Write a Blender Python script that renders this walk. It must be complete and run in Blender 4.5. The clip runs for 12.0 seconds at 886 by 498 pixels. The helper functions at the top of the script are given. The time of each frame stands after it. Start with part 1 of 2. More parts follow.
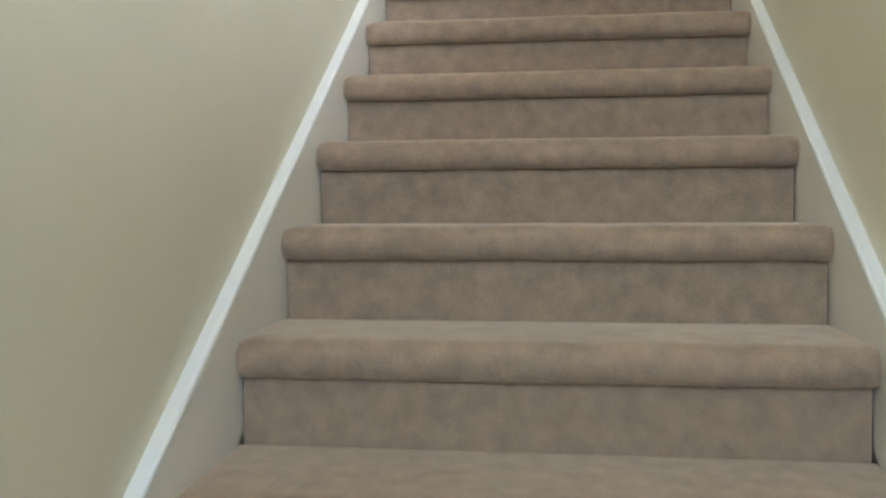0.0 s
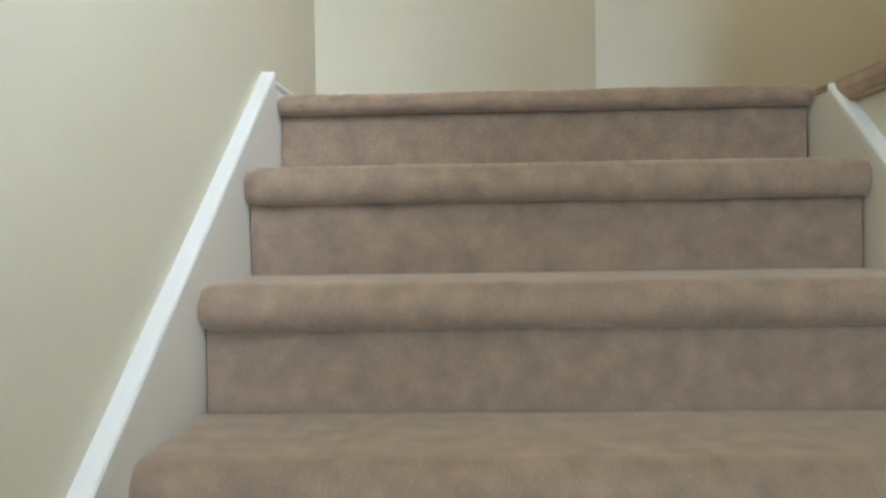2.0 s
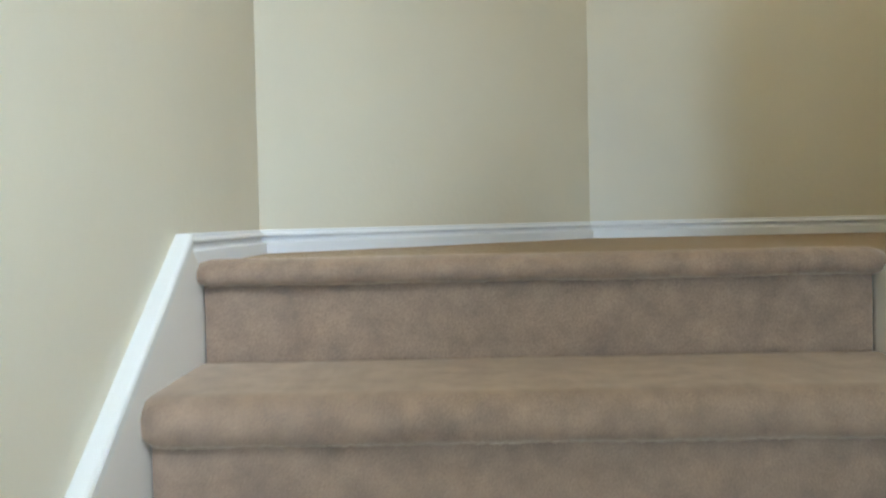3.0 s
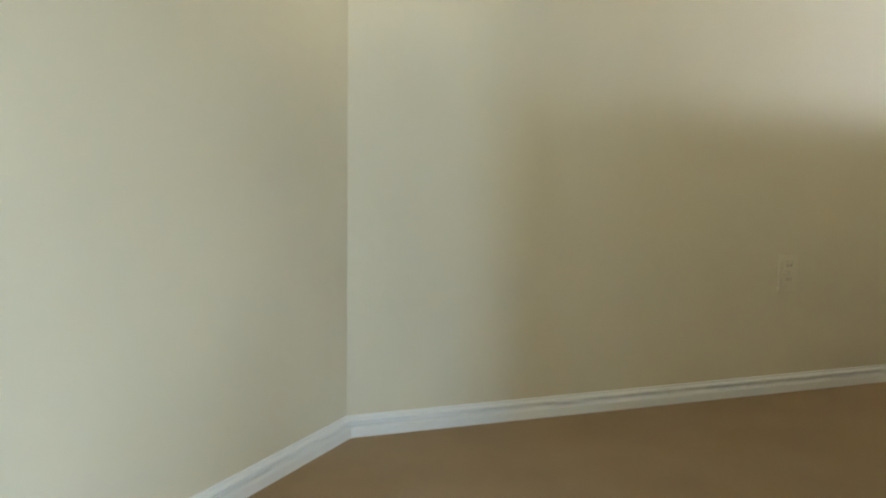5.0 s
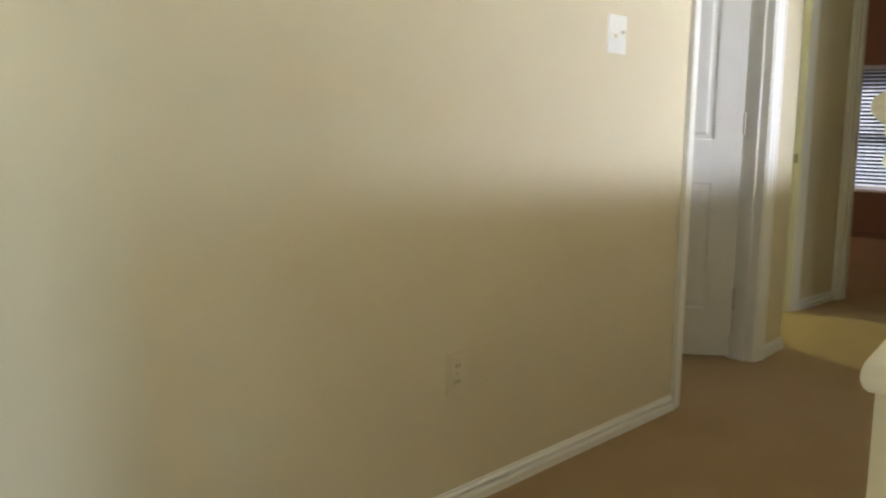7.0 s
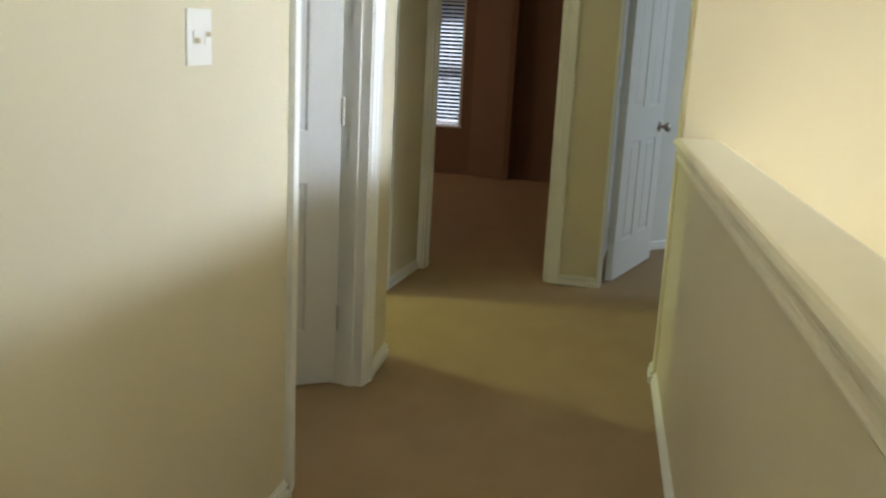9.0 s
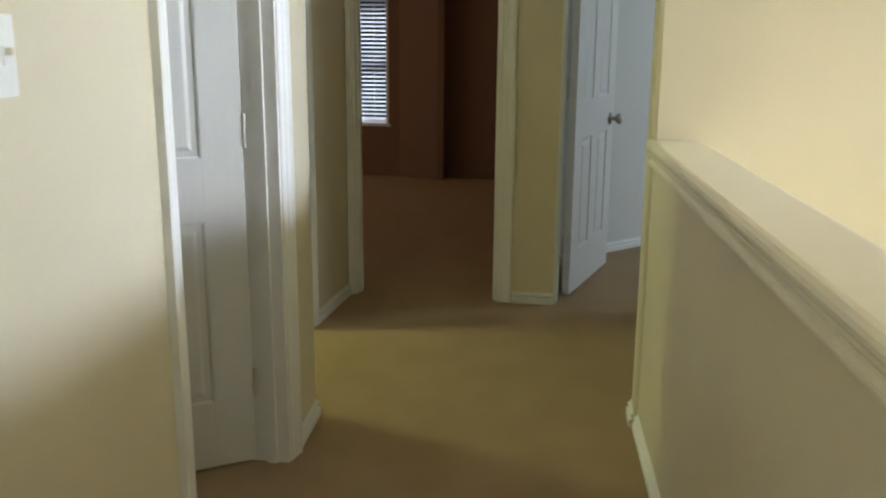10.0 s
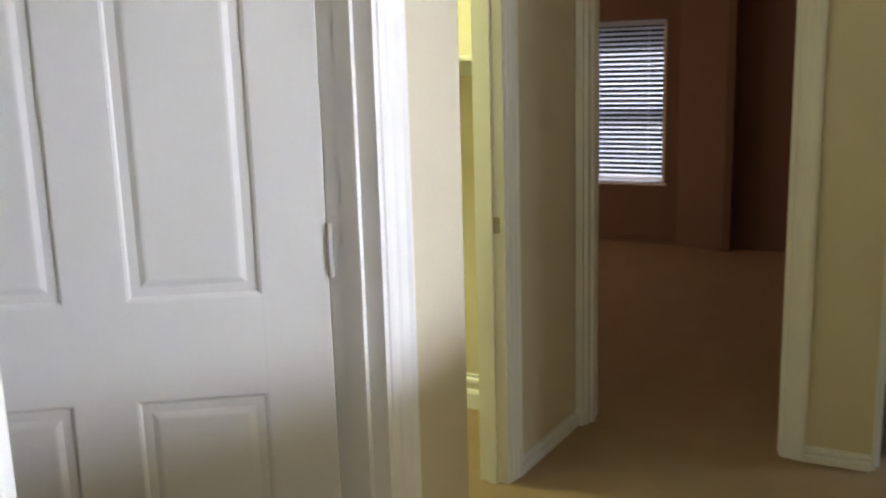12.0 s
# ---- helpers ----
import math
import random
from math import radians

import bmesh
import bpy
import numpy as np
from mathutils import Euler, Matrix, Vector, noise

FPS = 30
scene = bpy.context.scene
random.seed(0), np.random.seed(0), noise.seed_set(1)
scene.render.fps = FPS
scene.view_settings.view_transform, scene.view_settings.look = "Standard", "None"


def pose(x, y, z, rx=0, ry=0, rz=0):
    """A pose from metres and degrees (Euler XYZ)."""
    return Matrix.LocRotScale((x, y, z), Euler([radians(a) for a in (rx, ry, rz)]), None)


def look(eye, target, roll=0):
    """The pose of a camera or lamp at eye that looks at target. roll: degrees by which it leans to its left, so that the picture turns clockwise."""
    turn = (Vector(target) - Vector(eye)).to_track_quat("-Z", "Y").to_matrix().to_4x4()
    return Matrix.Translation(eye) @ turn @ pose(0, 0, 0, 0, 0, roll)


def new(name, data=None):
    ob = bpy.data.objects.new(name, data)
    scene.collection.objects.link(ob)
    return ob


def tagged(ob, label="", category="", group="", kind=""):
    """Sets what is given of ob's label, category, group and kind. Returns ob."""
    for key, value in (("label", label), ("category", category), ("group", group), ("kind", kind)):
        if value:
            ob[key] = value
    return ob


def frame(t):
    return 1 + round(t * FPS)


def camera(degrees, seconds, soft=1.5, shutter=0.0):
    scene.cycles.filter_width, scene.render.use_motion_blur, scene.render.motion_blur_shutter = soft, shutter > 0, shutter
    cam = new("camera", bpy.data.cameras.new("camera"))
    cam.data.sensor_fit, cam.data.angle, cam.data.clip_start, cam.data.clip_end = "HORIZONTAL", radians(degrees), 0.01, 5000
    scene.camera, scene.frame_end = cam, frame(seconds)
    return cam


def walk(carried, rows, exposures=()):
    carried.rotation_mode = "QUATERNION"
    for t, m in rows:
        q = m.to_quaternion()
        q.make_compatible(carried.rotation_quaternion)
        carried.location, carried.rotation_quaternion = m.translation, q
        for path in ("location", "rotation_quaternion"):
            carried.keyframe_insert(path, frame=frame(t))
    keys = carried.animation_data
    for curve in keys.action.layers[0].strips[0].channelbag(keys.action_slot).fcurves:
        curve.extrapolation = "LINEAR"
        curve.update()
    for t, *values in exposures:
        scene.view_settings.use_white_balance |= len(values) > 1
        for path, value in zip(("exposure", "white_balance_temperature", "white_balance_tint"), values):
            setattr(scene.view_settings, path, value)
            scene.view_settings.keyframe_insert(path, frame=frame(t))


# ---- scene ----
# Plan lengths are in units of K metres.
K = 1.05
LENS = 50.85
cam = camera(LENS, 12.0, soft=2.2, shutter=0.3)
PATH = [
    (0, pose(0.550, -2.845, -0.671, 87.45, 0.28, 7.52)),
    (0.5, pose(0.497, -2.575, -0.618, 88.82, 0.61, 5.10)),
    (1, pose(0.459, -2.311, -0.524, 89.30, 0.31, 3.93)),
    (1.5, pose(0.430, -2.079, -0.388, 88.70, 0.50, 3.32)),
    (2, pose(0.400, -1.835, -0.267, 88.99, 0.85, 2.55)),
    (2.5, pose(0.365, -1.616, -0.095, 88.40, 0.38, 1.03)),
    (3, pose(0.400, -1.425, 0.062, 88.26, 1.23, 1.08)),
    (3.5, pose(0.422, -1.285, 0.156, 89.90, 1.98, -0.40)),
    (3.7, pose(0.419, -1.227, 0.221, 88.91, 2.53, -1.75)),
    (5.5, pose(0.155, -0.520, 0.786, 83.25, -2.50, -29.20)),
    (6, pose(0.203, -0.348, 0.843, 83.30, -2.40, -35.20)),
    (6.5, pose(0.322, -0.160, 0.957, 81.95, -1.90, -41.60)),
    (7, pose(0.398, -0.058, 0.962, 82.10, -1.10, -48.50)),
    (7.2, pose(0.462, -0.001, 1.024, 80.89, -1.30, -51.38)),
    (7.5, pose(0.514, 0.067, 1.099, 79.64, -1.92, -55.80)),
    (7.7, pose(0.572, 0.129, 1.107, 79.39, -2.24, -58.76)),
    (9.5, pose(1.344, 0.556, 1.291, 75.95, -1.75, -79.64)),
    (10, pose(1.653, 0.608, 1.269, 75.96, -0.40, -80.68)),
    (10.5, pose(1.998, 0.650, 1.273, 75.75, 0.19, -78.77)),
    (11, pose(2.319, 0.699, 1.252, 76.55, 0.66, -75.24)),
    (11.5, pose(2.565, 0.672, 1.263, 77.38, 1.23, -69.12)),
    (12, pose(2.774, 0.664, 1.268, 78.64, 1.63, -62.50)),
]


def grown(m):
    m = m.copy()
    m.translation *= K
    return m


EXPOSURE = [(0, 0.56, 6350, 19), (1.5, 0.68, 6250, 19), (2.5, 0.66, 6050, 17), (3.7, 0.68, 5900, 15), (5.5, 0.6, 6150, 13), (6.9, 0.6, 6550, 15), (7.7, 0.72, 6550, 11), (9.5, 0.6, 6150, 9), (10.8, 0.4, 6150, 15), (12, 0.62, 6300, 18)]
walk(cam, [(t, grown(m)) for t, m in PATH], EXPOSURE)


# ---- light ----
def sky():
    w = bpy.data.worlds.new("sky")
    scene.world = w
    w.use_nodes = True
    nt = w.node_tree
    s = nt.nodes.new("ShaderNodeTexSky")
    s.sky_type, s.sun_disc, s.sun_elevation, s.sun_rotation = "NISHITA", False, radians(62), radians(73)
    nt.links.new(s.outputs[0], nt.nodes["Background"].inputs[0])
    nt.nodes["Background"].inputs[1].default_value = 0.12


sky()


def area_light(name, place, target, sx, sy, watts, color):
    d = bpy.data.lights.new(name, "AREA")
    d.shape, d.size, d.size_y, d.energy, d.color = "RECTANGLE", sx * K, sy * K, watts, color
    ob = new(name, d)
    ob.matrix_world = look(Vector(place) * K, Vector(target) * K)
    return ob


def sun():
    d = bpy.data.lights.new("sun", "SUN")
    d.energy, d.angle, d.color = 3.2, radians(0.5), (1.0, 0.99, 0.97)
    new("sun", d).matrix_world = look((30, 9, 59), (0, 0, 0))


sun()
foyer_lamp = area_light("foyer_window_light", (3.6, -3.78, 1.66), (3.8, 1.4, 1.0), 1.2, 0.62, 16, (0.8, 0.89, 1.0))
foyer_lamp.data.spread = radians(50)
area_light("entry_window_light", (0.82, -4.97, 0.25), (0.35, -0.1, 0.5), 0.7, 1.1, 73, (0.54, 0.79, 1.0))
# Added weak fill from above so the treads come out lighter than the risers.
area_light("tread_fill_light", (0.6, -4.97, 1.75), (0.35, -1.0, -0.8), 0.8, 0.4, 5, (0.72, 0.86, 1.0))
# Added unseen fill that brightens the west stair wall and the angled wall.
stair_wall_fill = area_light("stair_wall_fill_light", (2.17, -3.78, 1.7), (0.15, -1.75, 0.15), 0.7, 0.8, 25, (0.66, 0.85, 1.0))
stair_wall_fill.data.spread = radians(62)
# Added warm fill with no opening behind it; bounces off the ceiling into the hall.
area_light("foyer_fill_light", (2.6, -3.78, -0.75), (2.1, -0.6, 2.3), 1.5, 1.5, 155, (0.98, 0.88, 0.6))
# Added reddish fill out of view by the north wall, which has no window.
area_light("bedroom_fill_light", (7.4, 4.4, 0.9), (7.7, 1.6, 1.4), 1.0, 1.1, 9, (1.0, 0.64, 0.38))
area_light("closet_lamp", (4.95, 3.0, 2.15), (5.0, 1.9, 0.0), 0.3, 0.3, 18, (0.88, 1.0, 0.5))
area_light("east_room_light", (7.2, -2.9, 1.3), (6.7, 0.3, 0.9), 1.2, 1.3, 32, (0.74, 0.87, 1.0))
area_light("west_room_light", (2.9, 4.4, 1.5), (3.7, 1.8, 1.0), 1.0, 1.2, 7, (0.95, 0.94, 0.92))


# ---- materials ----
def mat(name, color, rough=0.6, bump=0.0, scale=200.0, vary=0.05, color2=None, spots=6.0, metal=0.0, fine=0.0, dist=0.004):
    m = bpy.data.materials.new(name)
    m.use_nodes = True
    nt = m.node_tree
    b = nt.nodes["Principled BSDF"]
    b.inputs["Roughness"].default_value = rough
    b.inputs["Metallic"].default_value = metal
    co = nt.nodes.new("ShaderNodeTexCoord")
    n1 = nt.nodes.new("ShaderNodeTexNoise")
    n1.inputs["Scale"].default_value, n1.inputs["Detail"].default_value = spots, 5
    nt.links.new(co.outputs["Object"], n1.inputs["Vector"])
    spread = nt.nodes.new("ShaderNodeMapRange")
    spread.inputs[1].default_value, spread.inputs[2].default_value = 0.3, 0.7
    nt.links.new(n1.outputs[0], spread.inputs[0])
    mix = nt.nodes.new("ShaderNodeMix")
    mix.data_type = "RGBA"
    c2 = color2 or tuple(c * (1 - vary) for c in color)
    mix.inputs[6].default_value, mix.inputs[7].default_value = (*color, 1), (*c2, 1)
    nt.links.new(spread.outputs[0], mix.inputs[0])
    out = mix.outputs[2]
    if bump or fine:
        n2 = nt.nodes.new("ShaderNodeTexNoise")
        n2.inputs["Scale"].default_value, n2.inputs["Detail"].default_value = scale, 4
        nt.links.new(co.outputs["Object"], n2.inputs["Vector"])
        if fine:
            grain = nt.nodes.new("ShaderNodeMix")
            grain.data_type, grain.blend_type = "RGBA", "MULTIPLY"
            grain.inputs[0].default_value = fine
            nt.links.new(out, grain.inputs[6])
            wide = nt.nodes.new("ShaderNodeMapRange")
            wide.inputs[1].default_value, wide.inputs[2].default_value, wide.inputs[3].default_value, wide.inputs[4].default_value = 0.3, 0.7, 0.4, 1.5
            nt.links.new(n2.outputs[0], wide.inputs[0])
            nt.links.new(wide.outputs[0], grain.inputs[7])
            out = grain.outputs[2]
        bp = nt.nodes.new("ShaderNodeBump")
        bp.inputs["Strength"].default_value, bp.inputs["Distance"].default_value = bump, dist
        nt.links.new(n2.outputs[0], bp.inputs["Height"])
        nt.links.new(bp.outputs[0], b.inputs["Normal"])
    nt.links.new(out, b.inputs["Base Color"])
    return m


WALL = mat("wall_paint", (0.68, 0.615, 0.46), 0.42, 0.16, 60, 0.05, spots=2.5)
PALE = mat("east_room_paint", (0.7, 0.7, 0.66), 0.7, 0.22, 75, 0.04, spots=2.5)
WHITE = mat("trim_paint", (0.8, 0.8, 0.78), 0.38, 0.05, 40, 0.03)
CREAM = mat("cap_paint", (0.76, 0.71, 0.58), 0.45, 0.05, 40, 0.03)
STRIP = mat("skirt_moulding_paint", (0.72, 0.7, 0.64), 0.55, 0.05, 40, 0.03)
DOOR = mat("door_paint", (0.645, 0.64, 0.615), 0.42, 0.05, 40, 0.03)
SKIRT = mat("skirt_board_paint", (0.74, 0.69, 0.6), 0.5, 0.05, 40, 0.04)
CARPET = mat("plush_carpet", (0.35, 0.233, 0.15), 0.97, 0.3, 400, color2=(0.235, 0.158, 0.106), spots=24, fine=0.28, dist=0.004)
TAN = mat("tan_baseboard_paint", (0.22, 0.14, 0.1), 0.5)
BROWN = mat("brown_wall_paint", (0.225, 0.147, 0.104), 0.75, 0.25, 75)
CEIL = mat("ceiling_paint", (0.84, 0.82, 0.76), 0.85, 0.4, 60)
METAL = mat("brushed_nickel", (0.42, 0.39, 0.35), 0.35, metal=1.0)
HINGE = mat("hinge_metal", (0.62, 0.61, 0.58), 0.4, metal=0.7)
PLASTIC = mat("switch_plastic", (0.82, 0.82, 0.8), 0.3)
IVORY = mat("outlet_plastic", (0.7, 0.64, 0.49), 0.35)
DARK = mat("slot_dark", (0.03, 0.03, 0.03), 0.6)
VINYL = mat("blind_vinyl", (0.84, 0.85, 0.87), 0.45)


def let_through(m, share, tint):
    """Thin vinyl that lets some daylight through."""
    nt = m.node_tree
    t, mix = nt.nodes.new("ShaderNodeBsdfTranslucent"), nt.nodes.new("ShaderNodeMixShader")
    t.inputs[0].default_value = (*tint, 1)
    mix.inputs[0].default_value = share
    nt.links.new(nt.nodes["Principled BSDF"].outputs[0], mix.inputs[1])
    nt.links.new(t.outputs[0], mix.inputs[2])
    nt.links.new(mix.outputs[0], nt.nodes["Material Output"].inputs[0])


let_through(VINYL, 0.7, (0.88, 0.92, 0.97))
# Outdoor shade is put into these two near-black colours.
SHADED_GROUND = mat("shaded_lawn", (0.035, 0.045, 0.03), 0.9, spots=0.5)
BACKDROP = mat("backdrop_dark_green", (0.03, 0.045, 0.03), 0.9, 1.0, 8, color2=(0.012, 0.02, 0.014), spots=3, dist=0.1)


def plush(m, weight, soft=0.45):
    """Pile that catches light at a flat angle."""
    b = m.node_tree.nodes["Principled BSDF"]
    b.inputs["Sheen Weight"].default_value, b.inputs["Sheen Roughness"].default_value = weight, soft
    b.inputs["Sheen Tint"].default_value = (1.0, 0.8, 0.58, 1)


plush(CARPET, 0.5)
RUG = mat("hall_carpet", (0.36, 0.25, 0.135), 0.97, 0.7, 330, color2=(0.31, 0.21, 0.108), spots=5, fine=0.3, dist=0.006)
plush(RUG, 0.4, 0.22)
TILE = mat("closet_floor", (0.3, 0.24, 0.16), 0.8, 0.5, 300)


def glass():
    m = bpy.data.materials.new("window_glass")
    m.use_nodes = True
    b = m.node_tree.nodes["Principled BSDF"]
    b.inputs["Roughness"].default_value, b.inputs["Transmission Weight"].default_value, b.inputs["IOR"].default_value = 0.0, 1.0, 1.45
    return m


GLASS = glass()


# ---- mesh helpers ----
def part(name, bm, material, parent=None, label="", kind=""):
    me = bpy.data.meshes.new(name)
    bmesh.ops.recalc_face_normals(bm, faces=bm.faces)
    for v in bm.verts:
        v.co *= K
    bm.to_mesh(me)
    bm.free()
    me.materials.append(material)
    ob = new(name, me)
    ob.parent = parent
    tagged(ob, label=label, kind=kind)
    return ob


def smooth(ob):
    ob.data.shade_smooth()
    return ob


def thing(name, label, category, place=(0, 0, 0), turn=0.0, group=""):
    ob = tagged(new(name), label=label, category=category, group=group)
    ob.location = Vector(place) * K
    ob.rotation_euler = (0, 0, turn)
    return ob


def add_box(bm, x0, y0, z0, x1, y1, z1, bevel=0.0):
    r = bmesh.ops.create_cube(bm, size=1)
    for v in r["verts"]:
        v.co = Vector(((x0 + x1) / 2 + v.co.x * (x1 - x0), (y0 + y1) / 2 + v.co.y * (y1 - y0), (z0 + z1) / 2 + v.co.z * (z1 - z0)))
    if bevel:
        es = list({e for v in r["verts"] for e in v.link_edges})
        bmesh.ops.bevel(bm, geom=es, offset=bevel, segments=2, affect="EDGES", profile=0.6)


def box(x0, y0, z0, x1, y1, z1, bevel=0.0):
    bm = bmesh.new()
    add_box(bm, x0, y0, z0, x1, y1, z1, bevel)
    return bm


def add_prism(bm, points, z0, z1):
    lo = [bm.verts.new((x, y, z0)) for x, y in points]
    hi = [bm.verts.new((x, y, z1)) for x, y in points]
    bm.faces.new(lo[::-1])
    bm.faces.new(hi)
    for i in range(len(points)):
        j = (i + 1) % len(points)
        bm.faces.new((lo[i], lo[j], hi[j], hi[i]))


def prism(points, z0, z1):
    bm = bmesh.new()
    add_prism(bm, points, z0, z1)
    return bm


def extrude_profile(bm, profile, a, b, out, up=(0, 0, 1), ma=0.0, mb=0.0):
    """The profile (out, up) drawn from a to b; ma and mb slant the ends for mitres."""
    a, b, o, w = Vector(a), Vector(b), Vector(out).normalized(), Vector(up)
    u = (b - a).normalized()
    ra = [bm.verts.new(a + o * d + w * h + u * (d * ma)) for d, h in profile]
    rb = [bm.verts.new(b + o * d + w * h + u * (d * mb)) for d, h in profile]
    n = len(profile)
    for i in range(n):
        bm.faces.new((ra[i], ra[(i + 1) % n], rb[(i + 1) % n], rb[i]))
    bm.faces.new(ra)
    bm.faces.new(rb[::-1])


def stroke(profile, a, b, out, up=(0, 0, 1), ma=0.0, mb=0.0):
    bm = bmesh.new()
    extrude_profile(bm, profile, a, b, out, up, ma, mb)
    return bm


def lathe(bm, outline, place, axis, n=16):
    """Rings of (radius, distance) about axis."""
    ax = Vector(axis).normalized()
    s = ax.orthogonal().normalized()
    t = ax.cross(s)
    rings = []
    for r, h in outline:
        c = Vector(place) + ax * h
        rings.append([bm.verts.new(c + (s * math.cos(2 * math.pi * k / n) + t * math.sin(2 * math.pi * k / n)) * max(r, 1e-4)) for k in range(n)])
    for p, q in zip(rings, rings[1:]):
        for k in range(n):
            bm.faces.new((p[k], p[(k + 1) % n], q[(k + 1) % n], q[k]))
    bm.faces.new(rings[0][::-1])
    bm.faces.new(rings[-1])


RISE, RUN, WID = 0.185, 0.265, 1.029
WEST, EAST = -0.028, 1.057
STEPS = 14
LOW = -RISE * STEPS
TOP = 2.34
HEAD = 1.94
T = 0.11
EY = 1.446
CY = -0.33

# ---- structure ----
FLOOR_EDGE = [(WEST, 0.028), (EAST - 0.012, 0.028), (EAST - 0.012, CY), (EAST + 0.12, CY), (1.40, 0.10), (4.45, 0.36), (4.45, -3), (9.4, -3), (9.4, 4.5), (WEST, 4.5)]
tagged(part("floor", prism(FLOOR_EDGE, -0.045, 0), RUG), kind="structure")
part("floor_lower", box(-0.5, -5.2, LOW - 0.1, 4.7, 0.5, LOW), CARPET, kind="structure")
part("ceiling", box(-0.5, -5.2, TOP, 9.4, 4.7, TOP + 0.1), CEIL, kind="structure")
part("wall_west", prism([(WEST, -5.0), (WEST, 0.552), (WEST - T, 0.60), (WEST - T, -5.0)], LOW, TOP), WALL, kind="structure")
part("wall_angled", prism([(WEST, 0.552), (0.787, 1.373), (0.72, 1.48), (WEST - T, 0.60)], -0.3, TOP), WALL, kind="structure")


def wall_with_openings(name, a, b, thick, z0, z1, openings, material):
    """A wall from a to b on plan, thick to its left, with openings (from, to, sill, head) along it."""
    a, b = Vector(a), Vector(b)
    u = (b - a).normalized()
    n = Vector((-u.y, u.x))
    bm = bmesh.new()

    def piece(s0, s1, h0, h1):
        if s1 - s0 > 1e-4 and h1 - h0 > 1e-4:
            q = [a + u * s0, a + u * s1, a + u * s1 + n * thick, a + u * s0 + n * thick]
            add_prism(bm, [tuple(p) for p in q], h0, h1)

    at = 0.0
    for s0, s1, sill, head in openings:
        piece(at, s0, z0, z1)
        piece(s0, s1, z0, sill)
        piece(s0, s1, head, z1)
        at = s1
    piece(at, (b - a).length, z0, z1)
    return part(name, bm, material, kind="structure")


DX0, DX1 = 3.278, 4.05
NY = 1.386
wall_with_openings("wall_north", (0.787, 1.373), (DX0, NY), T, 0, TOP, [], WALL)
part("wall_north_head", prism([(DX0, NY), (DX1, EY - 0.004), (DX1, EY + T), (DX0, NY + T)], HEAD, TOP), WALL, kind="structure")
part("wall_north_east", prism([(DX1, EY), (4.383, EY + 0.022), (4.395, EY + 0.034), (4.395, 1.745), (4.285, 1.745), (4.285, EY + T), (DX1, EY + T)], 0, TOP), WALL, kind="structure")
BX0, BX1 = 4.47, 5.205
CLY = 1.745
part("wall_closet_west", box(4.285, CLY, 0, BX0, CLY + 0.085, TOP), WALL, kind="structure")
part("wall_closet_head", box(BX0, CLY, HEAD, BX1, CLY + 0.085, TOP), WALL, kind="structure")
part("wall_closet_east", prism([(BX1, CLY - 0.004), (5.735, 1.715), (5.735, CLY + 0.085), (BX1, CLY + 0.085)], 0, TOP), WALL, kind="structure")
part("wall_closet_back", box(4.285, 3.2, 0, 5.86, 3.3, TOP), WALL, kind="structure")
part("wall_closet_side", box(4.285, CLY + 0.085, 0, 4.395, 3.2, TOP), WALL, kind="structure")
part("wall_bedroom_west", box(5.735, 1.685, 0, 5.85, 3.2, TOP), WALL, kind="structure")
part("wall_bedroom_head", box(5.735, 1.021, HEAD, 5.85, 1.685, TOP), WALL, kind="structure")
part("wall_column", box(5.735, 0.765, 0, 5.85, 1.021, TOP), WALL, kind="structure")
part("wall_east_head", box(5.735, 0.03, HEAD, 5.85, 0.765, TOP), WALL, kind="structure")
part("wall_hall_end", box(5.735, -0.5, 0, 5.85, 0.03, TOP), WALL, kind="structure")
part("wall_hall_south", box(4.57, -0.5, 0, 5.735, -0.4, TOP), WALL, kind="structure")
part("wall_west_room", box(2.1, 1.5, 0, 2.2, 4.5, TOP), PALE, kind="structure")
part("wall_far_north", box(0, 4.5, 0, 9.4, 4.6, TOP), PALE, kind="structure")

# bedroom with brown walls
WX = 9.02
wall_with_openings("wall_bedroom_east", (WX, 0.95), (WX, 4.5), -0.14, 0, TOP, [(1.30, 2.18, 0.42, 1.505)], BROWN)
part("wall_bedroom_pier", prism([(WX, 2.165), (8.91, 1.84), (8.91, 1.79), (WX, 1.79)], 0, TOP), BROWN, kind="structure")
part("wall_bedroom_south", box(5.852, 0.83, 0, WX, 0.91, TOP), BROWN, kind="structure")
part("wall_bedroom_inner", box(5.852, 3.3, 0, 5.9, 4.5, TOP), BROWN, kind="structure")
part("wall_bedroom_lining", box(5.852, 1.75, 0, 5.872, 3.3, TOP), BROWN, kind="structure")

# east room with pale walls
part("wall_east_room_angled", prism([(6.60, 0.69), (6.60, 0.828), (7.3, 0.828), (9.2, -1.8), (9.1, -1.81)], 0, TOP), PALE, kind="structure")
part("wall_east_room_north", box(5.852, 0.775, 0, 6.60, 0.828, TOP), PALE, kind="structure")
part("wall_east_room_south", box(4.6, -3.1, 0, 9.4, -3.0, TOP), PALE, kind="structure")
part("wall_east_room_west", box(4.585, -3.0, 0, 4.68, -0.51, TOP), PALE, kind="structure")
part("wall_east_far", box(9.3, -3.0, 0, 9.4, 1.0, TOP), PALE, kind="structure")

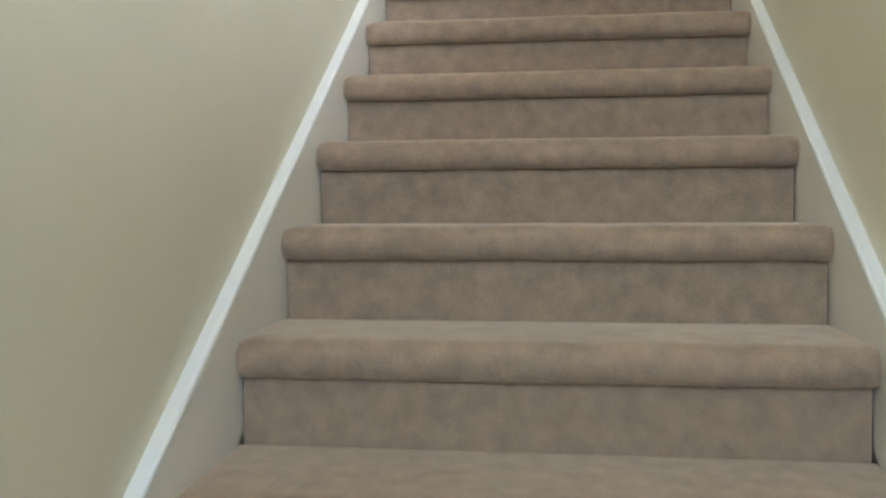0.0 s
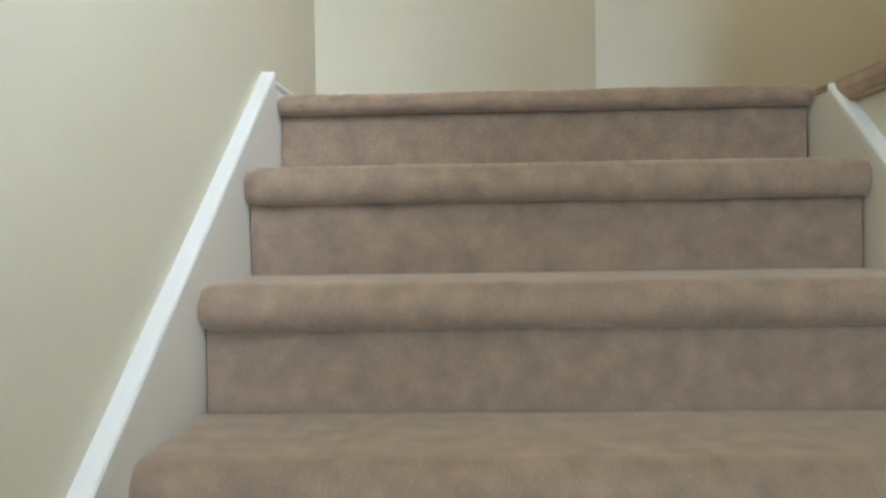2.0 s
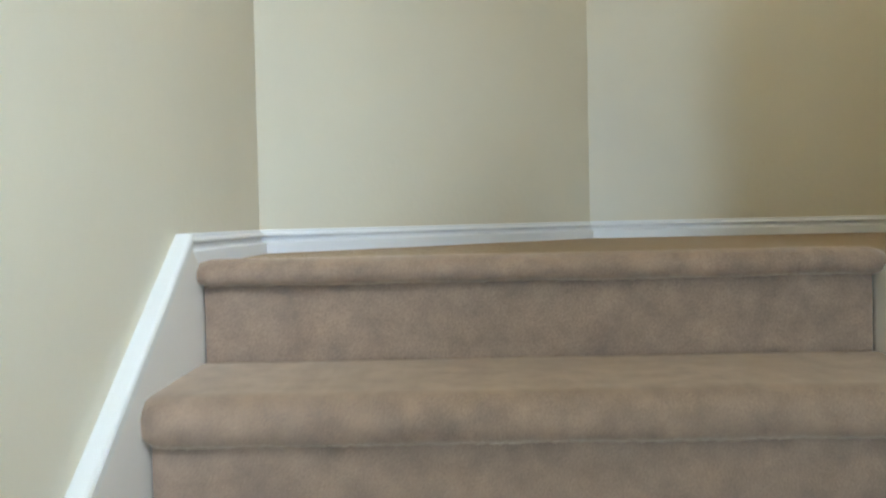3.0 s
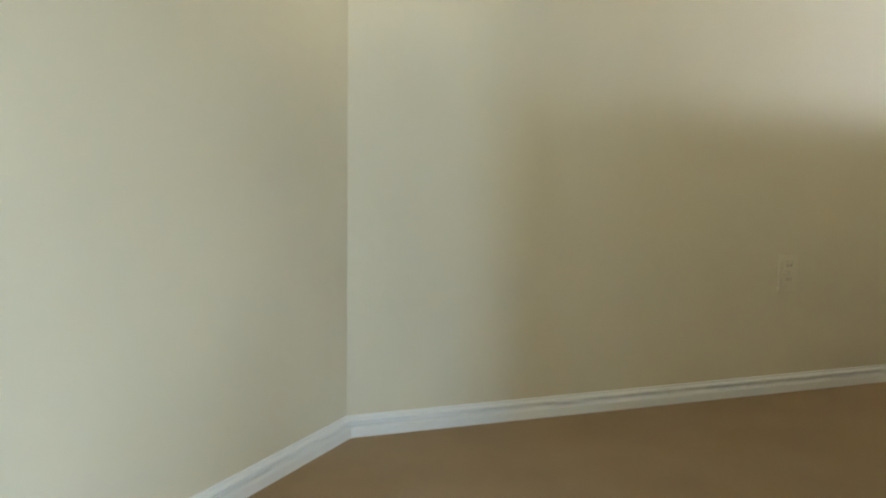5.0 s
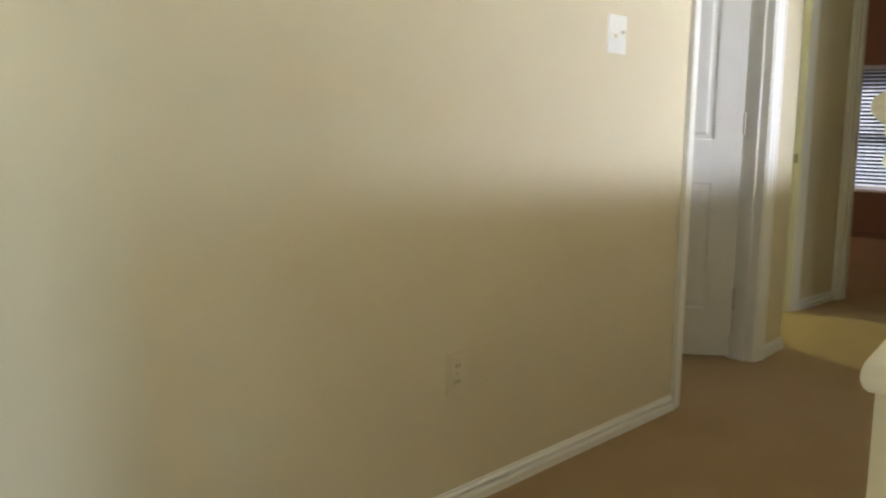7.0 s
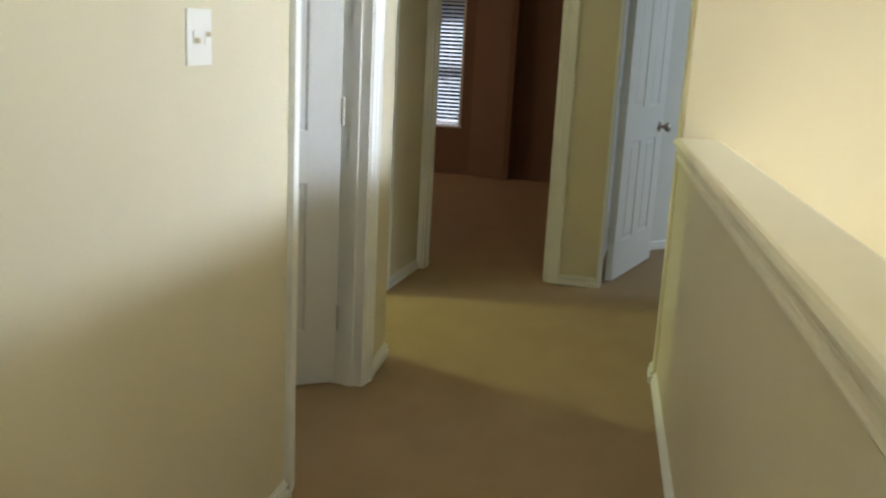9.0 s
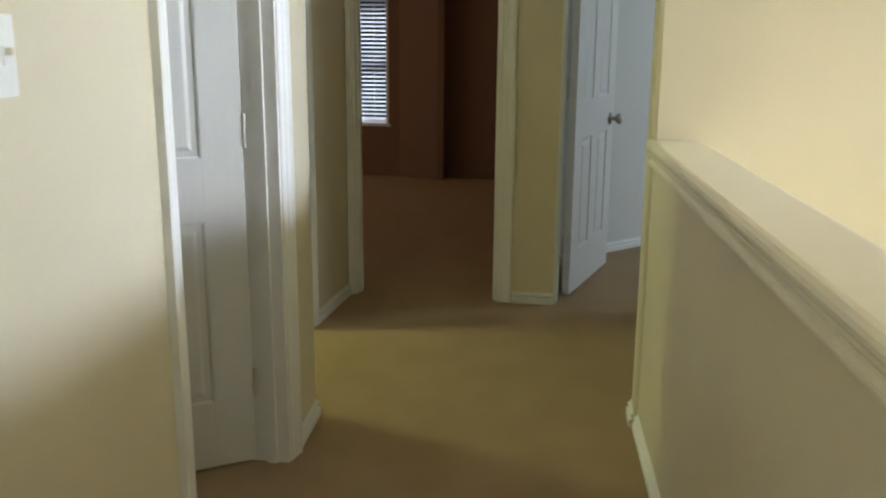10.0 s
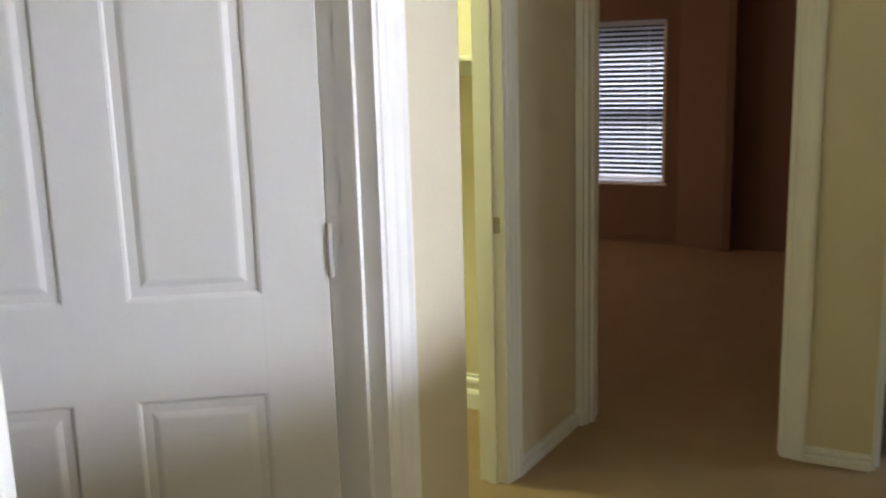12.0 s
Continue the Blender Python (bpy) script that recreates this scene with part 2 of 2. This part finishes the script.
# foyer and guard walls
part("wall_stair_east", box(EAST, -5, LOW, EAST + T, 0.028, -0.046), WALL, kind="structure")
part("wall_stair_guard", prism([(EAST, -5), (EAST, CY), (EAST + 0.003, CY + 0.01), (EAST + 0.015, CY + 0.016), (EAST + T, CY + 0.016), (EAST + T, -5)], -0.044, 0.69), WALL, kind="structure")
part("wall_corner_guard", prism([(EAST + T, CY + 0.014), (EAST + T, CY - 0.12), (1.48, 0.03), (1.40, 0.085)], 0.0, 0.34), WALL, kind="structure")
HA, HB = Vector((1.3838, 0.208)), Vector((4.45, 0.434))
HU = (HB - HA).normalized()
HA = HA - HU * 0.010
HN = Vector((-HU.y, HU.x))
wall_with_openings("half_wall", HA - HN * T, HB - HN * T, T, -0.3, 0.89, [], WALL)
FOOT = [HA + HN * 0.007 - HU * 0.007, HA + HN * 0.007 + HU * 0.13, HA - HN * (T + 0.007) + HU * 0.13, HA - HN * (T + 0.007) - HU * 0.007]
part("half_wall_foot", prism([tuple(p) for p in FOOT], 0.0005, 0.705), WALL, kind="structure")
wall_with_openings("wall_entry_south", (-0.2, -5.0), (EAST + T, -5.0), -0.1, LOW, TOP, [(0.25, 1.25, -0.5, 2.0)], WALL)
# The narrow first opening is added, only to hold the stair wall fill.
wall_with_openings("wall_foyer_south", (EAST + T, -3.8), (4.6, -3.8), -0.1, LOW, TOP, [(0.65, 1.35, 1.25, 2.15), (1.6, 3.1, 1.25, 2.15)], WALL)
part("wall_foyer_east", prism([(4.452, -5), (4.452, 0.429), (4.458, 0.442), (4.47, 0.447), (4.562, 0.450), (4.577, 0.434), (4.577, -5)], LOW, TOP), WALL, kind="structure")
part("wall_foyer_north", prism([(EAST + T, -0.35), (1.45, -0.02), (4.452, 0.22), (4.452, 0.33), (EAST + T, 0.1)], LOW, -0.046), WALL, kind="structure")
part("ground", box(9.3, -60, LOW - 0.6, 140, 60, LOW - 0.5), SHADED_GROUND, kind="structure")

# Added dark screen outside, so the gaps between the slats stay dark.
part("dark_backdrop", prism([(16.0, -20), (17.0, -20), (17.0, 30), (16.0, 30)], LOW - 0.5, 3.0), BACKDROP, kind="structure")

# ---- trim ----
BASE = [(0, 0), (0.016, 0), (0.016, 0.022), (0.012, 0.026), (0.003, 0.0275), (0.002, 0.033), (0.010, 0.035), (0.0125, 0.039), (0.010, 0.043), (0.004, 0.045), (0.0035, 0.050), (0, 0.051)]


def baseboard(a, b, out, ma=0.0, mb=0.0, material=None, h=1.0):
    prof = [(d, z * h) for d, z in BASE]
    return part("baseboard", stroke(prof, (*a, 0.0), (*b, 0.0), (*out, 0), ma=ma, mb=mb), material or WHITE, kind="structure")


c45 = math.tan(radians(22.5))
C2 = (0.787, 1.373)
baseboard((WEST, 0.0), (WEST, 0.552), (1, 0), 0, -c45)
baseboard((WEST, 0.552), C2, (0.709, -0.705), c45, -c45)
baseboard(C2, (DX0 - 0.057, NY - 0.0005), (0.005, -1), c45, 0)
baseboard((DX1 + 0.067, EY + 0.005), (4.383, EY + 0.022), (0.05, -1), 0, 0.4)
baseboard((4.395, EY + 0.034), (4.395, CLY), (1, 0), -0.4, 0)
baseboard((BX1 + 0.067, CLY - 0.006), (5.735, 1.715), (-0.06, -1), 0, -1)
baseboard((5.735, 0.953), (5.735, 0.765), (-1, 0), 0, 0)
baseboard(tuple(HA + HN * 0.0075 - HU * 0.007), tuple(HA + HN * 0.0075 + HU * 0.13), tuple(HN), 0, 0)
baseboard(tuple(HA + HU * 0.131), tuple(HB), tuple(HN), 0, 0)
baseboard((4.462, 0.445), (4.57, 0.450), (-0.04, 1), 0, 0)
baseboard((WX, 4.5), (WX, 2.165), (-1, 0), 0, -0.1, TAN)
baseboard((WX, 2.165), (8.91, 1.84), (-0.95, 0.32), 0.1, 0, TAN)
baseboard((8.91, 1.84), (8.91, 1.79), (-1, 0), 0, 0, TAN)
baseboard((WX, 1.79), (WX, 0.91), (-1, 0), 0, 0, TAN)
baseboard((6.60, 0.69), (9.1, -1.81), (-0.707, -0.707), 0, 0)
baseboard((5.735, 3.2), (5.735, CLY + 0.085), (-1, 0), 0, 0, WHITE, 2.6)

CASE = [(0, 0), (0, 0.018), (0.008, 0.020), (0.015, 0.014), (0.032, 0.012), (0.040, 0.008), (0.056, 0.009), (0.064, 0.006), (0.066, 0)]


def casing(edge, along, out, h=HEAD, wide=1.0):
    """A moulded upright beside an opening's edge: wide side away from the opening."""
    a, o = Vector(along).normalized(), Vector(out).normalized()
    e = Vector(edge)
    prof = [((CASE[-1][0] - s) * wide, d) for s, d in CASE]
    pts = [tuple(e + a * s + o * (d - 0.0003)) for s, d in prof]
    return part("door_casing", prism(pts, 0.0, h + 0.066), WHITE, kind="structure")


def head_casing(a, b, out, h=HEAD):
    return part("door_casing", stroke([(0, 0), (0.009, 0), (0.012, 0.03), (0.018, 0.064), (0, 0.066)], (*a, h), (*b, h), (*out, 0)), WHITE, kind="structure")


def jamb(edge, along, through_dir, depth, h=HEAD, stop=0.035):
    """The lining board of an opening: along points into the opening."""
    a, t, e = Vector(along).normalized(), Vector(through_dir).normalized(), Vector(edge)
    q = [e, e + a * 0.012, e + a * 0.012 + t * stop, e + a * 0.022 + t * stop, e + a * 0.022 + t * (stop + 0.03), e + a * 0.012 + t * (stop + 0.03), e + a * 0.012 + t * depth, e + t * depth]
    return part("door_jamb", prism([tuple(p) for p in q], 0, h), WHITE, kind="structure")


casing((DX0, NY), (-1, 0), (0, -1), wide=0.85)
casing((DX1, EY), (1, 0), (0, -1))
head_casing((DX0, NY), (DX1, EY), (0, -1))
jamb((DX0, NY - 0.002), (1, 0), (0, 1), T + 0.004)
jamb((DX1, EY - 0.002), (-1, 0), (0, 1), T + 0.004)
casing((BX0, CLY), (-1, 0), (0, -1))
casing((BX1, CLY - 0.005), (1, 0), (0, -1))
head_casing((BX0, CLY), (BX1, CLY), (0, -1))
jamb((BX0, CLY - 0.002), (1, 0), (0, 1), 0.089)
jamb((BX1, CLY - 0.007), (-1, 0), (0, 1), 0.094)
casing((5.735, 1.021), (0, -1), (-1, 0))
part("door_casing", box(5.719, 1.6855, 0, 5.7347, 1.712, HEAD + 0.05, 0.002), WHITE, kind="structure")
head_casing((5.735, 1.685), (5.735, 1.021), (-1, 0))
jamb((5.733, 1.021), (0, 1), (1, 0), T + 0.007)
jamb((5.733, 1.685), (0, -1), (1, 0), T + 0.007)
jamb((5.733, 0.765), (0, -1), (1, 0), T + 0.007)
jamb((5.733, 0.03), (0, 1), (1, 0), T + 0.007)

# moulded cap of the hall half wall
CAPW = [(0, 0.885), (0.009, 0.887), (0.015, 0.893), (0.0165, 0.899), (0.015, 0.905), (0.009, 0.909), (0.008, 0.917), (0.015, 0.921), (0.017, 0.926), (0.0165, 0.933), (0.022, 0.937), (0.027, 0.944), (0.0285, 0.952), (0.026, 0.959), (0.019, 0.965), (0.010, 0.967)]


def wrap_cap(name, a, b, thick, profile, material, shift=0.0, fall=0.0):
    """A cap whose moulding runs along both faces and round the start end."""
    a, b = Vector(a), Vector(b)
    u = (b - a).normalized()
    n = Vector((-u.y, u.x))
    bm = bmesh.new()
    rings = []
    for d, z in profile:
        q = [b + n * d, a + n * d - u * d, a - n * (thick + d) - u * d, b - n * (thick + d)]
        rings.append([bm.verts.new((p.x, p.y, z + (shift if 0 < k < 3 else shift - fall))) for k, p in enumerate(q)])
    for p, q in zip(rings, rings[1:]):
        for k in range(4):
            bm.faces.new((p[k], p[(k + 1) % 4], q[(k + 1) % 4], q[k]))
    bm.faces.new(rings[0])
    bm.faces.new(rings[-1])
    return part(name, bm, material, kind="structure")


wrap_cap("half_wall_cap", HA, HB, T, CAPW, CREAM, 0.032, 0.078)
NOSE = [(0, 0.699), (0.005, 0.700), (0.010, 0.705), (0.0125, 0.713), (0.0125, 0.722), (0.010, 0.731), (0.003, 0.742), (-0.0067, 0.758)]
wrap_cap("half_wall_foot_cap", FOOT[0], FOOT[1], T + 0.014, NOSE, CREAM)

# ---- staircase ----
stair = tagged(new("staircase"), label="straight closed staircase covered in plush beige carpet", category="staircase")


def wavy(x, i, s):
    return noise.noise(Vector((x * 9, i * 3.7, s))) * 0.0028 + noise.noise(Vector((x * 170, i * 5.1, s * 6))) * 0.0022


def step_mesh(i):
    """A carpeted step: tread, rolled nosing that is wider than the riser, riser."""
    y = -RUN * i
    z = -RISE * i + (0.034 if i else 0.010)
    t = 0.066 if i else 0.042
    back = y + RUN + 0.004 if i else y + 0.029
    bm = bmesh.new()
    nose = [(y + 0.014, z), (y - 0.006, z - 0.05 * t), (y - 0.019, z - 0.2 * t), (y - 0.026, z - 0.42 * t), (y - 0.026, z - 0.66 * t), (y - 0.020, z - 0.87 * t), (y - 0.007, z - t), (y + 0.003, z - t)]
    n = 260
    x0, x1 = -0.0125, WID + 0.0185
    rows = []
    for j in range(n + 1):
        x = x0 + (x1 - x0) * j / n
        e = min(x - x0, x1 - x)
        r = 0.016 * max(0.0, 1 - e / 0.035) ** 2
        row = [bm.verts.new((x, back, z if i else 0.0005))]
        for k, (p, q) in enumerate(nose):
            w = 1 if 0 < k < 7 else 0.3
            row.append(bm.verts.new((x, p + wavy(x, i, k * 0.4) * w + r, q + wavy(x, i + 40, k * 0.4) * w - (r * 0.5 if k < 3 else 0) + (r * 0.4 if k > 4 else 0))))
        rows.append(row)
    for p, q in zip(rows, rows[1:]):
        for k in range(len(p) - 1):
            bm.faces.new((p[k], p[k + 1], q[k + 1], q[k]))
    for row in (rows[0], rows[-1]):
        low = bm.verts.new((row[0].co.x, back, z - t * 0.9))
        bm.faces.new(row + [low] if row is rows[0] else (row + [low])[::-1])
    add_box(bm, 0.0, y + 0.013, -RISE * (i + 1) + 0.03, WID, back, z - t * 0.8)
    return bm


for i in range(STEPS):
    step = part("step", step_mesh(i), CARPET, stair)
    step.data.shade_smooth()
    step.data.set_sharp_from_angle(angle=radians(50))

SLOPE = 0.66


def skirt(x0, x1, name, parent, yt=-0.034):
    """The board beside the steps, its top running with the slope."""
    bm = bmesh.new()
    yb = -RUN * STEPS
    zt = (0.026 if x1 < 0 else 0.012) + yt * SLOPE + 0.032
    pts = [(yt, zt), (-0.03, min(zt, 0.02)), (0.02, -0.012), (0.026, -0.19), (yb, LOW - 0.02), (yb, zt + (yb - yt) * SLOPE)]
    a = [bm.verts.new((x0, p, q)) for p, q in pts]
    b = [bm.verts.new((x1, p, q)) for p, q in pts]
    bm.faces.new(a)
    bm.faces.new(b[::-1])
    for k in range(len(pts)):
        j = (k + 1) % len(pts)
        bm.faces.new((a[k], a[j], b[j], b[k]))
    return part(name, bm, SKIRT, parent, "narrow off-white painted skirt board")


def skirt_strip(x, side, parent, yt=-0.034):
    """The bright moulding along the top of the skirt board."""
    yb = -RUN * STEPS
    zt = (0.026 if side > 0 else 0.012) + yt * SLOPE + 0.024
    prof = [(0, 0), (0.0250, 0), (0.0262, 0.003), (0.0262, 0.017), (0.0240, 0.0215), (0.0205, 0.023), (0, 0.023)]
    return part("skirt_moulding", stroke(prof, (x, yb, zt + (yb - yt) * SLOPE), (x, yt, zt), (side, 0, 0)), STRIP, parent, "off-white skirt moulding")


skirt(WEST + 0.0003, -0.003, "skirt_board", stair)
skirt(WID + 0.003, EAST - 0.0003, "skirt_board", stair, -0.095)
skirt_strip(WEST + 0.0003, 1, stair)
skirt_strip(EAST - 0.0003, -1, stair, -0.095)

# carpet rolled over the landing edge beside the stair
bm = bmesh.new()
extrude_profile(bm, [(0.004, 0.002), (-0.004, 0.001), (-0.012, -0.006), (-0.016, -0.02), (-0.013, -0.036), (-0.004, -0.045), (0.004, -0.046)], (EAST - 0.002, CY + 0.002, 0), (EAST - 0.002, -0.10, 0), (1, 0, 0))
part("landing_edge", bm, CARPET, kind="structure")


# ---- doors ----
def panel_door(name, w, h, place, turn, label, knob_side=1, knob=True):
    """A six-panel door, hinged at its base point, its leaf along local x."""
    door = thing(name, label, "door", place, turn)
    th = 0.0175
    z = (0.0, 0.195, 0.715, 0.885, 1.50, 1.59, h - 0.11, h)
    st, mul = 0.112, (w - 0.10) / 2
    cols = ((st, mul), (w - mul, w - st))
    bm = bmesh.new()
    add_box(bm, 0.001, -th + 0.006, 0.001, w - 0.001, th - 0.006, h - 0.001)
    for x0, x1 in ((0, st), (w - st, w)):
        add_box(bm, x0, -th, 0, x1, th, h, 0.0015)
    for z0, z1 in ((z[0], z[1]), (z[2], z[3]), (z[4], z[5]), (z[6], z[7])):
        add_box(bm, st - 0.002, -th + 0.0002, z0, w - st + 0.002, th - 0.0002, z1)
    for z0, z1 in ((z[1], z[2]), (z[3], z[4]), (z[5], z[6])):
        add_box(bm, mul, -th + 0.0002, z0, w - mul, th - 0.0002, z1)
    part("leaf", bm, DOOR, door)
    for z0, z1 in ((z[1], z[2]), (z[3], z[4]), (z[5], z[6])):
        for x0, x1 in cols:
            bm = bmesh.new()
            for s in (-1, 1):
                ring = []
                for inset, out in ((0.0, th - 0.0005), (0.004, th - 0.002), (0.009, th - 0.0085), (0.016, th - 0.0085), (0.032, th - 0.002), (0.036, th - 0.0015)):
                    ring.append([bm.verts.new((x, s * out, zz)) for x, zz in ((x0 + inset, z0 + inset), (x1 - inset, z0 + inset), (x1 - inset, z1 - inset), (x0 + inset, z1 - inset))])
                for p, q in zip(ring, ring[1:]):
                    for k in range(4):
                        bm.faces.new((p[k], p[(k + 1) % 4], q[(k + 1) % 4], q[k]))
                bm.faces.new(ring[-1])
            part("panel", bm, DOOR, door)
    for zz in (0.24, 0.955, h - 0.2):
        bm = bmesh.new()
        lathe(bm, [(0.005, -0.045), (0.0055, -0.043), (0.0055, 0.043), (0.005, 0.045)], (-0.004, knob_side * (th + 0.003), zz), (0, 0, 1), 10)
        add_box(bm, -0.0035, knob_side * (th - 0.001), zz - 0.042, 0.0005, -knob_side * (th + 0.001), zz + 0.042)
        part("hinge", bm, HINGE, door, "brushed metal butt hinge")
    if knob:
        bm = bmesh.new()
        for s in (-1, 1):
            lathe(bm, [(0.03, 0), (0.03, 0.004), (0.026, 0.008), (0.011, 0.01), (0.010, 0.026), (0.018, 0.032), (0.026, 0.042), (0.027, 0.052), (0.02, 0.06), (0.0, 0.062)], (w - 0.065, s * th, 0.765), (0, s, 0))
        smooth(part("knob", bm, METAL, door, "brushed nickel round knob"))
    return door


panel_door("panel_door", 0.755, HEAD - 0.02, (4.034, 1.547, 0.014), radians(125), "white six-panel door standing open into the room", 1)
panel_door("panel_door", 0.66, HEAD - 0.02, (5.858, 0.712, 0.012), math.atan2(-0.17, 0.62), "white six-panel door standing wide open beside pale wall", 1)


# ---- wall plates ----
def switch_plate(x, y, z, w, h, turn):
    sw = thing("light_switch", "white two-gang switch plate on cream wall", "light switch", (x, y, z), turn)
    part("plate", box(-w / 2, -0.005, -h / 2, w / 2, 0, h / 2, 0.002), PLASTIC, sw)
    for dx, tilt in ((-0.023, -1), (0.023, 1)):
        bm = box(dx - 0.0055, -0.008, -0.013, dx + 0.0055, -0.0045, 0.013, 0.001)
        part("toggle_frame", bm, PLASTIC, sw)
        bm = box(dx - 0.0035, -0.018, tilt * 0.006 - 0.005, dx + 0.0035, -0.006, tilt * 0.006 + 0.005, 0.001)
        part("toggle", bm, IVORY, sw, "small cream toggle lever")
    return sw


def outlet_plate(x, y, z, w, h, turn):
    o = thing("wall_outlet", "cream duplex outlet low on cream wall", "outlet", (x, y, z), turn)
    part("plate", box(-w / 2, -0.005, -h / 2, w / 2, 0, h / 2, 0.002), IVORY, o)
    for s in (-1, 1):
        face = part("socket", box(-0.016, -0.0075, s * 0.02 - 0.0135, 0.016, -0.004, s * 0.02 + 0.0135, 0.003), IVORY, o)
        for dx in (-0.006, 0.006):
            part("slot", box(dx - 0.001, -0.0079, s * 0.02 - 0.004, dx + 0.001, -0.0074, s * 0.02 + 0.005), DARK, face, "narrow dark slot")
    b2 = bmesh.new()
    lathe(b2, [(0.0025, 0), (0.0025, 0.0015), (0.001, 0.002)], (0, -0.005, 0), (0, -1, 0), 8)
    part("screw", b2, METAL, o, "tiny metal screw")
    return o


switch_plate(2.770, 1.3837, 1.214, 0.098, 0.108, 0.005)
outlet_plate(2.087, 1.3800, 0.348, 0.068, 0.108, 0.005)

# strike plate on the closet jamb
bm = box(BX1 - 0.0145, CLY + 0.008, 0.777, BX1 - 0.0122, CLY + 0.034, 0.824, 0.0008)
tagged(part("strike_plate", bm, METAL), label="small brushed metal strike plate on white jamb", category="door hardware")


# ---- closet ----
def shelf():
    s = thing("closet_shelf", "white painted shelf on cleats inside lit closet", "shelf")
    part("board", box(5.42, 1.86, 1.268, 5.733, 3.19, 1.286, 0.003), WHITE, s)
    part("cleat", box(5.715, 1.86, 1.22, 5.7345, 3.19, 1.2675), WHITE, s)
    part("cleat", box(5.44, 3.178, 1.22, 5.71, 3.1995, 1.2675), WHITE, s)
    return s


shelf()


# ---- bedroom window with its blind ----
Y0, Y1, Z0, Z1 = 2.25, 3.13, 0.42, 1.505
win = tagged(new("window_1"), label="white-framed bedroom window in a brown wall", category="window", kind="structure")
bm = bmesh.new()
for a in ((Y0, Z0, Y1, Z0 + 0.035), (Y0, Z1 - 0.035, Y1, Z1), (Y0, Z0 + 0.035, Y0 + 0.035, Z1 - 0.035), (Y1 - 0.035, Z0 + 0.035, Y1, Z1 - 0.035)):
    add_box(bm, WX + 0.07, a[0], a[1], WX + 0.11, a[2], a[3])
part("window_frame", bm, WHITE, win)
part("meeting_rail", box(WX + 0.075, Y0 + 0.0355, 0.9555, WX + 0.105, Y1 - 0.0355, 0.9845, 0.002), DARK, win, "dark meeting rail of the sashes")
part("side_trim", box(WX - 0.004, Y0 + 0.0005, Z0 + 0.0005, WX + 0.069, Y0 + 0.022, Z1 - 0.035, 0.002), WHITE, win)
part("window_sill", box(WX - 0.02, Y0 - 0.015, Z0 - 0.018, WX + 0.069, Y1 + 0.015, Z0 - 0.0005, 0.003), WHITE, win)
for z0, z1 in ((Z0 + 0.035, 0.955), (0.985, Z1 - 0.035)):
    pane = part("pane", box(WX + 0.088, Y0 + 0.035, z0, WX + 0.092, Y1 - 0.035, z1), GLASS, win)
    pane.visible_shadow = False

blind = tagged(new("window_blind"), label="white horizontal slat blind lowered over the bedroom window", category="blind")
part("head_rail", box(WX + 0.010, Y0 + 0.006, Z1 - 0.034, WX + 0.05, Y1 - 0.006, Z1 - 0.002, 0.003), VINYL, blind)
part("bottom_rail", box(WX + 0.010, Y0 + 0.026, Z0 + 0.002, WX + 0.045, Y1 - 0.012, Z0 + 0.02, 0.003), VINYL, blind)
slat = bmesh.new()
N = 31
tilt = radians(-25)
hw = 0.0165
prof = []
for k in range(7):
    q = -1 + k / 3
    prof.append((q * hw * math.cos(tilt), q * hw * math.sin(tilt) + 0.003 * (1 - q * q)))
prof += [(p, q - 0.0015) for p, q in prof[::-1]]
extrude_profile(slat, prof, (0, 0, 0), (0, Y1 - Y0 - 0.041, 0), (1, 0, 0))
first = part("slat", slat, VINYL, blind)
zs = [Z0 + 0.045 + (Z1 - Z0 - 0.10) * k / (N - 1) for k in range(N)]
first.location = Vector((WX + 0.028, Y0 + 0.026, zs[0])) * K
for zz in zs[1:]:
    c = first.copy()
    scene.collection.objects.link(c)
    c.location = Vector((WX + 0.028, Y0 + 0.026, zz)) * K
for yy in (Y0 + 0.12, (Y0 + Y1) / 2, Y1 - 0.12):
    part("ladder_cord", box(WX + 0.004, yy - 0.0012, Z0 + 0.02, WX + 0.0055, yy + 0.0012, Z1 - 0.04), VINYL, blind)
